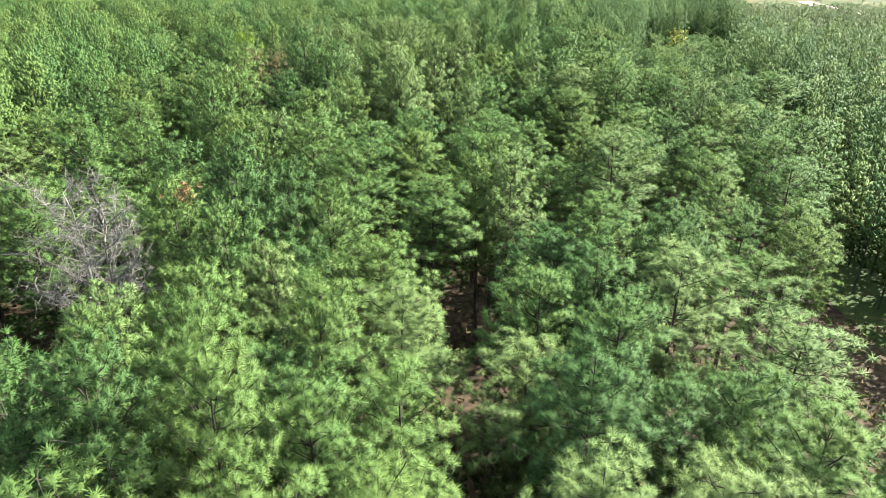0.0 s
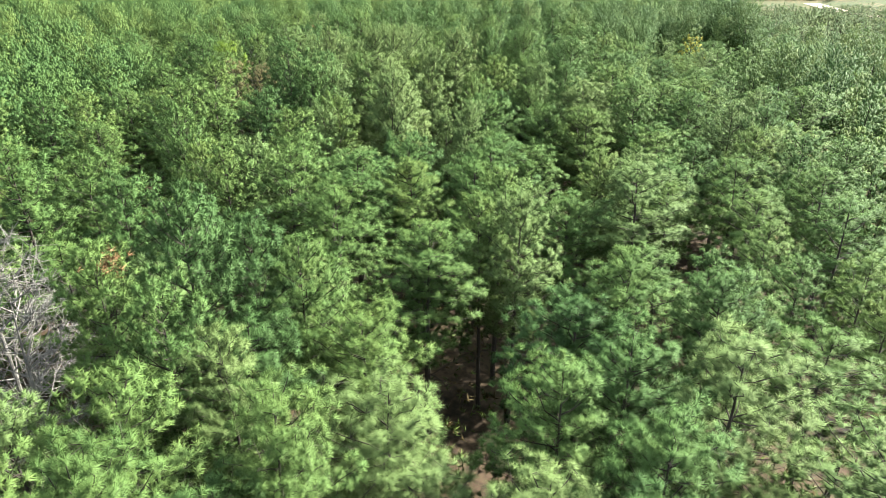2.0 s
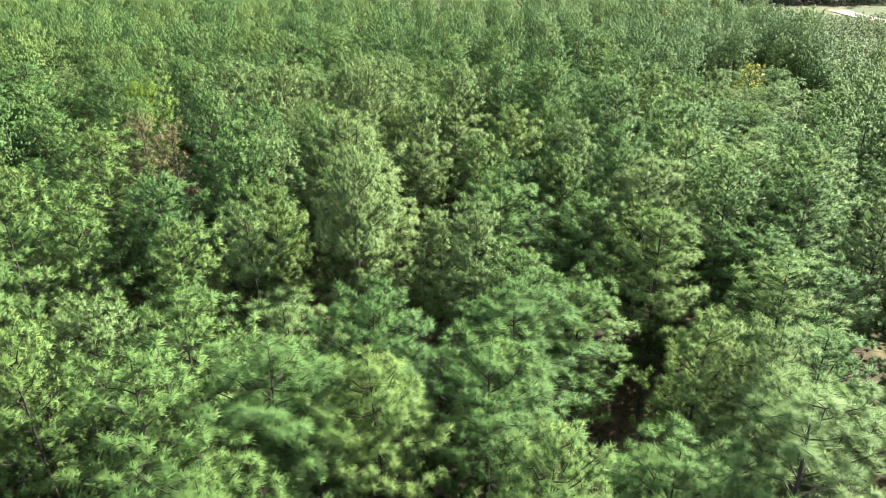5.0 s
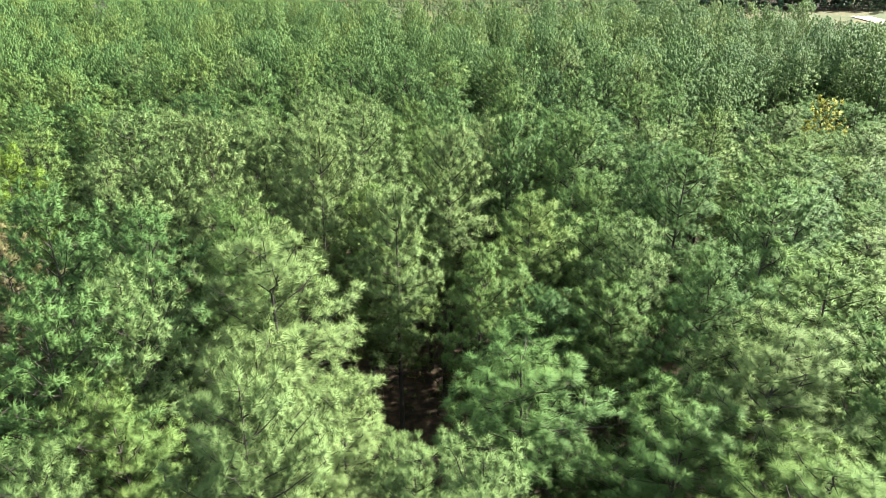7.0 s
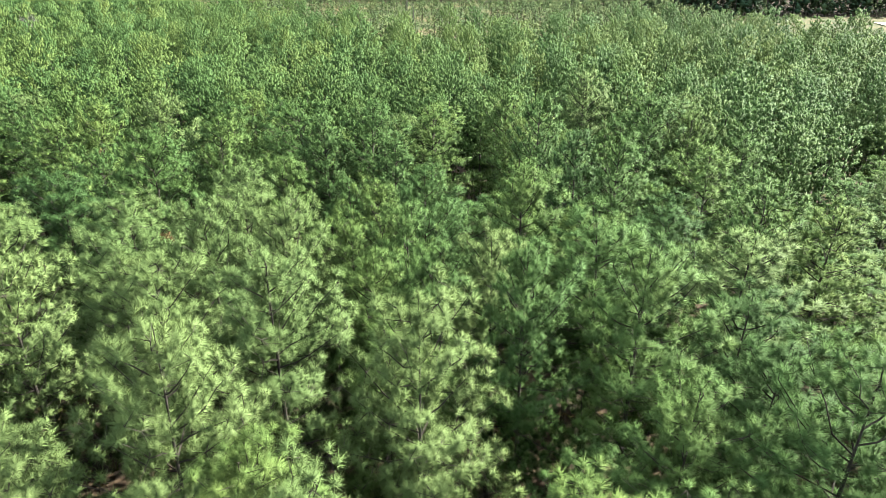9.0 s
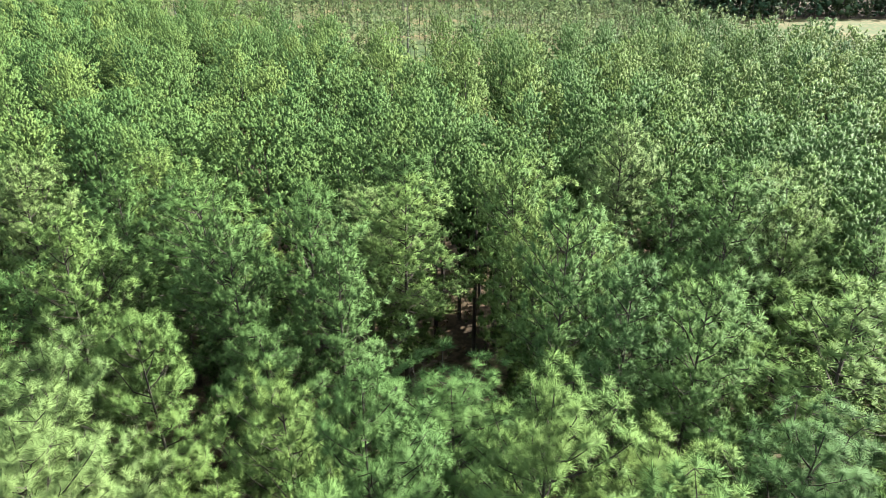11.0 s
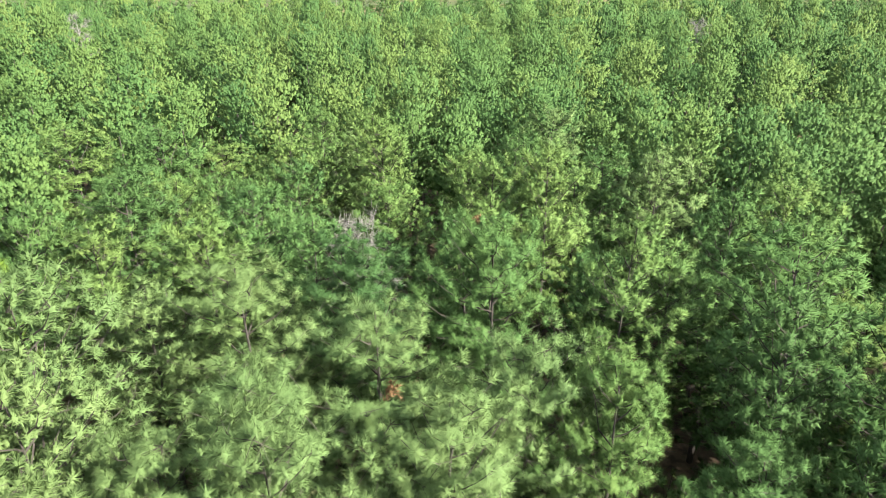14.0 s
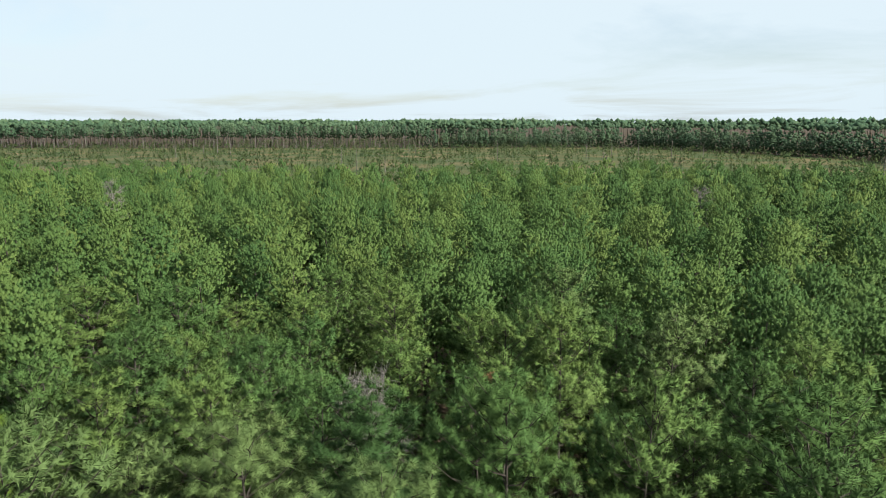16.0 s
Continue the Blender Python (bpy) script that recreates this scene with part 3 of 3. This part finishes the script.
bare_low = [make_pine(240 + k, "pine at the stand's edge with a long bare trunk", needle_green, low=5.8, limbs=40, tufts=9.0, gaps=0.2, reach=1.4) for k in range(2)]

# bluish pines, and some shaded ones whose shade is put into this darker colour
COOL = [(-3.6, 68.0), (-4.0, 66.0), (-1.5, 64.6), (-1.2, 66.6), (8.8, 61.0), (9.0, 57.0), (8.4, 54.2), (3.2, 67.6), (7.9, 20.1), (4.4, 20.1), (3.4, 11.6), (5.6, 12.2), (-6.3, 19.4)]
PALE = [(1.8, 51.8), (2.0, 50.0), (-3.0, 43.0), (-3.0, 40.0), (-9.0, 57.0), (-8.0, 60.0), (9.8, 57.4), (-2.9, 37.5), (-10.0, 56.0)]
YELLOW = [(6.6, 30.3), (8.4, 30.6)]


def kind_at(x, y, d):
    level = 0 if d < 7.5 else 1
    cool, pale, green = (near_cool, back_cool)[level], (near_pale, back_pale)[level], (near_green, back_green)[level]
    if not far_from(x, y, COOL, 1.7):
        return cool
    if not far_from(x, y, YELLOW, 1.3):
        return near_yellow
    if not far_from(x, y, PALE, 1.3):
        return pale
    if x > 8 and 17 < y < 31:
        return bare_low
    k = rng.random()
    # front-lit pines: paler needle colour stands for the sun's brightness and sheen
    if -14 < x < -1.5 and 49 < y < 63 and k > 0.35:
        return pale
    if k < 0.06:
        return cool
    if k < 0.2:
        return pale
    return green


used = set()
for x, y in single:
    kind = kind_at(x, y, to_path(x, y))
    pick = kind[int(rng.integers(len(kind)))]
    room = min(math.hypot(x - a, y - b) for a, b in single if (a, b) != (x, y))
    s = HEIGHT.get((x, y), rng.uniform(7.6, 9.6) if y < 48 else rng.uniform(7.4, 8.3) if x > 15 else rng.uniform(8.6, 10.4)) / 10.4
    m = pose(x, y, 0, rng.uniform(-2, 2), rng.uniform(-2, 2), rng.uniform(0, 360))
    if pick.name not in used:
        used.add(pick.name)
        pick.matrix_basis, ob = m, pick
    else:
        ob = copy_thing(pick, m)
    w = min(max(room / 2.1, 0.92), 1.32) * rng.uniform(0.93, 1.1)
    ob.scale = (w, w, s)
for group in (near_green, near_cool, near_pale, near_yellow, back_green, back_cool, back_pale, bare_low):
    for ob in group:
        if ob.name not in used:
            x, y = single[int(rng.integers(len(single)))]
            ob.matrix_basis = pose(x + 1.1, y + 1.1, 0)


# ---------------------------------------------------------------- the wood farther off, one mass
def tree_block(seed, tall, reach, low, limbs, tufts, needles, length, width, stem, sides=4, gaps=0.1, core=0.13):
    r = np.random.default_rng(seed)
    boughs, at, way = pine_crown(r, tall, reach, low, limbs, tufts, gaps)
    heart = np.array([0, 0, low + 0.3 * (tall - low)])
    leaf = pine_foliage(r, at, way, needles, length, width, heart, core)
    wood = tube([(0, 0, -0.1), (0, 0, tall * 0.45), (0, 0, tall * 0.8)], [stem, stem * 0.7, 0.02], sides)
    return leaf, wood


def scatter(name, label, category, places, blocks, mats, seed, scales=(0.8, 1.08)):
    r = np.random.default_rng(seed)
    vs, ws, ts, ns = [], [], [], []
    for x, y in places:
        (leaf, soft, core), wood = blocks[int(r.integers(len(blocks)))]
        a, s = r.uniform(0, 2 * math.pi), r.uniform(*scales)
        turn = np.array([[math.cos(a), math.sin(a), 0], [-math.sin(a), math.cos(a), 0], [0, 0, 1]])
        both = np.concatenate([leaf, wood]) @ turn * np.array([s ** 0.5, s ** 0.5, s]) + np.array([x, y, 0])
        ns.append(np.concatenate([soft, sphere_normals(wood)]) @ turn)
        vs.append(both)
        ws.append(np.concatenate([2 * core, np.ones(len(wood) // 3)]))
        ts.append(np.full(len(both) // 3, r.uniform(-0.06, 0.5)))
    me = tri_mesh(name, np.concatenate(vs), mats, np.concatenate(ws), np.concatenate(ts), np.concatenate(ns))
    return tagged(new(name, me), label, category, kind="stuff")


mid_blocks = [tree_block(300 + k, 10.9, (1.55, 1.75, 1.45, 1.65, 1.35, 1.6)[k], 4.4, 48, 14.0, 10, 0.195, 0.03, 0.1, core=0.08, gaps=0.12) for k in range(6)]
far_blocks = [tree_block(320 + k, 10.9, (1.55, 1.75, 1.45, 1.65, 1.35, 1.6)[k], 5.0, 40, 9.5, 5, 0.23, 0.05, 0.1, 3, core=0.11, gaps=0.12) for k in range(6)]


def lot_mesh(size, blocks, seed):
    """A square of wood about its middle, as a mesh that lots of that size share."""
    q = np.random.default_rng(seed)
    n = int(round(size / 2.7))
    step = size / n
    places = [((i + 0.5 + 0.5 * (j % 2) - 0.25 + q.uniform(-0.32, 0.32)) * step - size / 2, (j + 0.5 + q.uniform(-0.32, 0.32)) * step - size / 2) for i in range(n) for j in range(n) if q.random() > 0.03]
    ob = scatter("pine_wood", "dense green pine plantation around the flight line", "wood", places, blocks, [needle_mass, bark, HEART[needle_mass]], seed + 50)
    return ob


small_lots = [lot_mesh(LOT, mid_blocks, 500 + k) for k in range(3)]
large_lots = [lot_mesh(2 * LOT, mid_blocks, 510 + k) for k in range(2)]
thin_lots = [lot_mesh(2 * LOT, far_blocks, 520 + k) for k in range(3)]


def lay(kinds, x, y):
    k = int(rng.integers(len(kinds)))
    m = pose(x, y, 0, 0, 0, 90 * int(rng.integers(4)))
    if kinds[k].name in laid:
        copy_thing(kinds[k], m)
    else:
        laid.add(kinds[k].name)
        kinds[k].matrix_basis = m


laid = set()
for j in range(-4, 11):
    for i in range(-12, 5):
        four = [(2 * i + a, 2 * j + b) for a in (0, 1) for b in (0, 1)]
        mids = [((c[0] + 0.5) * LOT, (c[1] + 0.5) * LOT) for c in four]
        inner = [in_stand(*m) for m in mids]
        if all(inner) and not any(c in near_lots for c in four):
            x, y = (2 * i + 1) * LOT, (2 * j + 1) * LOT
            d = to_path(x, y)
            if y > -16:
                lay(large_lots if d < 62 else thin_lots, x, y)
        else:
            for c, m, ok in zip(four, mids, inner):
                if ok and c not in near_lots and m[1] > -16:
                    lay(small_lots, *m)

# a younger, lower stand beside the tall one, in lots of its own
low_blocks = [tree_block(350 + k, 6.7, 1.05, 1.6, 28, 7.0, 6, 0.2, 0.042, 0.06, 3, core=0.09) for k in range(5)]
low_lots = []
for k in range(3):
    q = np.random.default_rng(540 + k)
    spots = [((i + 0.5 + q.uniform(-0.35, 0.35)) * 1.75 - 3.5, (j + 0.5 + q.uniform(-0.35, 0.35)) * 1.75 - 3.5) for i in range(4) for j in range(4) if q.random() > 0.06]
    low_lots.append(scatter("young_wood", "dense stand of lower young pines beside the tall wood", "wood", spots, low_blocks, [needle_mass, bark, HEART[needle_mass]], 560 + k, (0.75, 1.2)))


def on_track(x, y):
    return math.hypot(x - 104, 0.4 * (y - 186)) < 9


for j in range(-2, 19):
    for i in range(2, 15):
        x, y = (i + 0.5) * LOT, (j + 0.5) * LOT
        if not in_stand(x, y) and not in_stand(x - 3, y) and x > 16 and x < 34 + 0.34 * y and y < 92 and not on_track(x, y):
            lay(low_lots, x, y)

# scattered young trees on the cleared land
r = np.random.default_rng(77)
young, sapling = [], []
for p in zip(r.uniform(-110, 60, 4200), r.uniform(105, 262, 4200)):
    if not in_stand(*p) and len(young) < 2200:
        young.append(p)
young += [p for p in zip(r.uniform(20, 130, 1500), r.uniform(92, 235, 1500)) if not in_stand(*p) and p[0] < 40 + 0.45 * p[1] and not (p[0] > 58 and 100 < p[1] < 215)]
young_blocks = [tree_block(340 + k, 4.6, 1.0, 0.5, 8, 0.8, 4, 0.4, 0.12, 0.05, 3, 0.0, 0) for k in range(5)]
scatter("young_pines", "lower young pines on the open ground beside the stand", "young trees", young, young_blocks, [young_green, bark, young_green], 43, (0.6, 1.25))
for k in range(30000):
    x, y = r.uniform(-560, 120), r.uniform(-60, 420)
    if not in_stand(x, y) and r.random() < 0.38 and not (x > 12 and y < 92) and not (x > 80 and y > 130):
        sapling.append((x, y))
lower = [p for p in zip(r.uniform(36, 112, 3600), r.uniform(90, 168, 3600)) if not in_stand(*p) and p[0] < 34 + 0.5 * p[1]]
scatter("young_pines", "knee-high to head-high young pines before the sandy track", "young trees", lower, young_blocks, [young_green, bark, young_green], 48, (0.45, 0.8))
sapling_blocks = [tree_block(360 + k, 2.6, 0.7, 0.3, 3, 0.5, 3, 0.5, 0.16, 0.03, 3, 0.0, 0) for k in range(5)]
scatter("saplings", "rows of small planted pines on the clearing", "saplings", sapling, sapling_blocks, [young_green, bark, young_green], 44, (0.7, 1.5))

# ---------------------------------------------------------------- far woods round the clearing
rim = []
for (ax, ay), (bx, by) in zip(RIM, RIM[1:]):
    ln = math.hypot(bx - ax, by - ay)
    ux, uy = (bx - ax) / ln, (by - ay) / ln
    for k in range(int(ln / 3.4)):
        for d in (0, 5, 11):
            s = k * 3.4 + r.uniform(-1.5, 1.5)
            o = d + r.uniform(-1.5, 1.5)
            rim.append((ax + ux * s - uy * o, ay + uy * s + ux * o))
def distant_tree(seed, tall, reach, low, count, stem):
    """A far tree: a ragged crown of many uneven leaf masses on its trunk."""
    q = np.random.default_rng(seed)
    at, big = clumps(q, tall, reach, low, count)
    leaf = buds(q, at, q.uniform(0.4, 0.85, count) * big, False, np.array([0, 0, low + 0.3 * (tall - low)]))
    return (*leaf, np.zeros(len(leaf[0]) // 3, int)), tube([(0, 0, -0.1), (0, 0, tall * 0.9)], [stem, 0.03], 3)


rim_blocks = [distant_tree(380 + k, 15.6, 2.2, 6.8, 34, 0.17) for k in range(6)]
full_blocks = [distant_tree(390 + k, 14.0, 2.7, 0.8, 52, 0.14) for k in range(6)]
scatter("tree_line", "dark line of older pines with bare trunks behind the clearing", "tree line", [p for p in rim if p[0] < -390], rim_blocks, [needle_far, dead_wood], 45, (0.85, 1.12))
scatter("tree_line", "dark mixed trees leafy to the ground behind the clearing", "tree line", [p for p in rim if p[0] >= -390], full_blocks, [needle_far, bark], 47, (0.6, 1.2))
deep = []
for (ax, ay), (bx, by) in zip(RIM, RIM[1:]):
    ln = math.hypot(bx - ax, by - ay)
    ux, uy = (bx - ax) / ln, (by - ay) / ln
    for k in range(int(ln * 3.2)):
        s, o = r.uniform(-0.2, 1.2) * ln, 14 + 4600 * r.random() ** 2.2
        deep.append((ax + ux * s - uy * o, ay + uy * s + ux * o))
deep_blocks = []
for k in range(6):
    q = np.random.default_rng(400 + k)
    c = q.normal(size=(13, 3)) * np.array([7.0, 7.0, 0.6]) + np.array([0, 0, 14.2])
    leaf = buds(q, c, q.uniform(1.0, 1.8, 13), False, np.array([0, 0, 4.0]))
    deep_blocks.append(((*leaf, np.zeros(len(leaf[0]) // 3, int)), tube([(0, 0, 0), (0, 0, 12.4)], [0.2, 0.1], 3)))
scatter("far_woods", "unbroken dark green forest out to the horizon", "forest", deep, deep_blocks, [needle_far, bark], 46, (0.95, 1.25))


# ---------------------------------------------------------------- single odd trees
def bare_tree(seed, tall, spread, label, material, where, first=4.0, boughs=22):
    q = np.random.default_rng(seed)
    ob = thing("dead_tree", label, "dead tree")
    line = trunk_line(q, tall, 0.3)
    part("trunk", tri_mesh("trunk", tube(line, 0.12 * (1 - line[:, 2] / (tall * 1.02)) + 0.01, 7), [material]), ob)
    wood = []
    for k in range(boughs):
        z = first + (tall - first) * (k + 0.5) / boughs
        a = k * 2.4 + q.uniform(-0.4, 0.4)
        ln = spread * (1.1 - 0.6 * (z - first) / (tall - first)) * q.uniform(0.7, 1.1)
        b = np.array([np.interp(z, line[:, 2], line[:, 0]), np.interp(z, line[:, 2], line[:, 1]), z])
        d = np.array([math.cos(a), math.sin(a), q.uniform(0.5, 1.0)])
        e = b + d * ln
        mid = (b + e) / 2 + q.normal(size=3) * 0.12
        wood.append(tube([b, mid, e], [0.026, 0.016, 0.006], 4))
        for g in range(13):
            f = q.uniform(0.3, 1.0)
            s0 = b + (e - b) * f
            s1 = s0 + (unit(d[None])[0] * 0.5 + q.normal(size=3) * 0.55) * 0.55 * ln * 0.6
            wood.append(tube([s0, (s0 + s1) / 2 + q.normal(size=3) * 0.04, s1], [0.016, 0.011, 0.005], 3))
            for h in range(5):
                t0 = s0 + (s1 - s0) * q.uniform(0.3, 1.0)
                wood.append(tube([t0, t0 + q.normal(size=3) * 0.2 + np.array([0, 0, 0.1])], [0.007, 0.004], 3))
    tagged(part("branchwork", tri_mesh("branchwork", np.concatenate(wood), [material]), ob), kind="stuff")
    ob.matrix_basis = pose(*where, 0)
    return ob


bare_tree(1, 9.7, 2.3, "leafless grey dead tree with fine twigs among pines", dead_wood, (-11.8, 19.3))
bare_tree(2, 9.2, 1.9, "leafless grey dead tree with fine twigs among pines", dead_wood, (-10.3, 18.2))
bare_tree(3, 8.3, 1.3, "half-dead tree with tangled pale twigs", dead_wood, (-16.4, 64.3))
bare_tree(4, 11.4, 1.5, "thin bare tree standing above the canopy", dead_wood, (-59.0, 59.3), first=5)
bare_tree(5, 11.0, 1.3, "thin bare tree standing above the canopy", dead_wood, (-35.5, 103.5), first=5)
for k, (x, y) in enumerate([(-13.4, 48.0), (-11.5, 46.5)]):
    ob = make_pine(150 + k, "browned pine with dry tan needles", needle_brown, tufts=4.0, tall=10.0, group="ailing pines")
    ob.matrix_basis = pose(x, y, 0)
ob = make_pine(155, "small broadleaf tree turned bright yellow", leaf_yellow, tall=8.8, reach=1.4, low=3.6, limbs=44, tufts=6.0, needles=14, length=0.18, width=0.08, group="autumn trees")
tagged(ob, category="tree")
ob.matrix_basis = pose(23.8, 69.2, 0)


# dead rust-brown needle sprays that hang in living crowns
def spray(seed, where, size, long):
    q = np.random.default_rng(seed)
    c = q.normal(size=(26, 3)) * size
    ob = tagged(new("dead_branch", foliage_mesh("dead_branch", blades(q, c, unit(q.normal(size=(26, 3)) + np.array([0, 0, 0.3])), 12, long, 0.02), [needle_rust])), "dead rust-brown needle spray caught in a pine crown", "branch", kind="stuff")
    ob.location = where
    return ob


spray(1, (-7.6, 18.0, 10.3), 0.2, 0.2)
spray(2, (-11.4, 65.8, 9.9), 0.06, 0.1)
spray(3, (-7.3, 61.0, 8.6), 0.1, 0.12)

# snags on the clearing
r = np.random.default_rng(9)
for k in range(34):
    x, y = r.uniform(-430, 60), r.uniform(100, 330)
    if in_stand(x, y):
        continue
    ob = thing("snag", "pale bare dead trunk standing on the clearing", "snag", "snags on the clearing")
    h = r.uniform(5, 11)
    line = trunk_line(r, h, 0.3)
    wood = [tube(line, 0.16 * (1 - line[:, 2] / (h * 1.05)) + 0.02, 6)]
    part("trunk", tri_mesh("trunk", np.concatenate(wood), [dead_wood]), ob)
    twigs = []
    for g in range(7):
        b = np.array([0, 0, h * r.uniform(0.45, 0.95)])
        t = r.uniform(0, 6.28)
        twigs.append(tube([b, b + np.array([math.cos(t), math.sin(t), 0.5]) * r.uniform(0.4, 1.2)], [0.04, 0.015], 3))
    tagged(part("branchwork", tri_mesh("branchwork", np.concatenate(twigs), [dead_wood]), ob), kind="stuff")
    ob.matrix_basis = pose(x, y, 0)

# ---------------------------------------------------------------- undergrowth
r = np.random.default_rng(21)
cs, wys = [], []
for k in range(2600):
    x, y = r.uniform(-20, 20), r.uniform(4, 86)
    n = 5
    h = r.uniform(0.2, 2.2)
    cs.append(np.array([x, y, h]) + r.normal(size=(n, 3)) * np.array([0.4, 0.4, 0.25]))
cs = np.concatenate(cs)
brush = blades(r, cs, unit(r.normal(size=cs.shape) + np.array([0, 0, 0.6])), 7, 0.24, 0.06)
which = np.repeat((r.random(len(cs)) < 0.4).astype(int), 7)
tagged(new("undergrowth", foliage_mesh("undergrowth", brush, [leaf_green, leaf_dry], which)), "mixed green and dry brush under the pines", "undergrowth", kind="stuff")


def shrub(seed, where, tall, wide):
    q = np.random.default_rng(seed)
    ob = thing("shrub", "leafy light-green broadleaf shrub in a gap between pines", "shrub", "shrubs in the gaps")
    c = q.normal(size=(150, 3)) * np.array([wide, wide, tall * 0.3]) + np.array([0, 0, tall * 0.6])
    wood = [tube([(0, 0, 0), p * 0.5 + q.normal(size=3) * 0.1, p], [0.03, 0.02, 0.006], 3) for p in c[:26]]
    tagged(part("stem_cluster", tri_mesh("stem_cluster", np.concatenate(wood), [limb_bark]), ob), kind="stuff")
    tagged(part("foliage", foliage_mesh("foliage", blades(q, c, unit(q.normal(size=(150, 3)) + np.array([0, 0, 0.8])), 9, 0.17, 0.1), [leaf_green]), ob), kind="stuff")
    ob.matrix_basis = pose(*where, 0)


for k, (x, y, h) in enumerate([(0.2, 13.4, 3.6), (1.0, 12.2, 3.0), (-0.4, 15.0, 3.2), (6.0, 43.5, 2.6), (0.6, 70.0, 2.2), (-5.6, 68.3, 2.4), (1.8, 15.2, 2.4), (12.2, 12.0, 2.0)]):
    shrub(60 + k, (x, y), h, 0.45)

# sandy track on the open land
v, f = [], []
for k in range(25):
    y = 142 + k * 2.6
    x = 103.5 + 0.16 * (y - 190) + 0.02 * max(0, 186 - y) ** 1.8
    v += [(x - 2.4, y, 0.24), (x + 2.4, y, 0.24)]
    if k:
        f.append((2 * k - 2, 2 * k - 1, 2 * k + 1, 2 * k))
me = bpy.data.meshes.new("sandy_track")
me.from_pydata(v, [], f)
me.materials.append(sand)
tagged(new("sandy_track", me), "pale sandy dirt track on cleared land", "track", kind="structure")
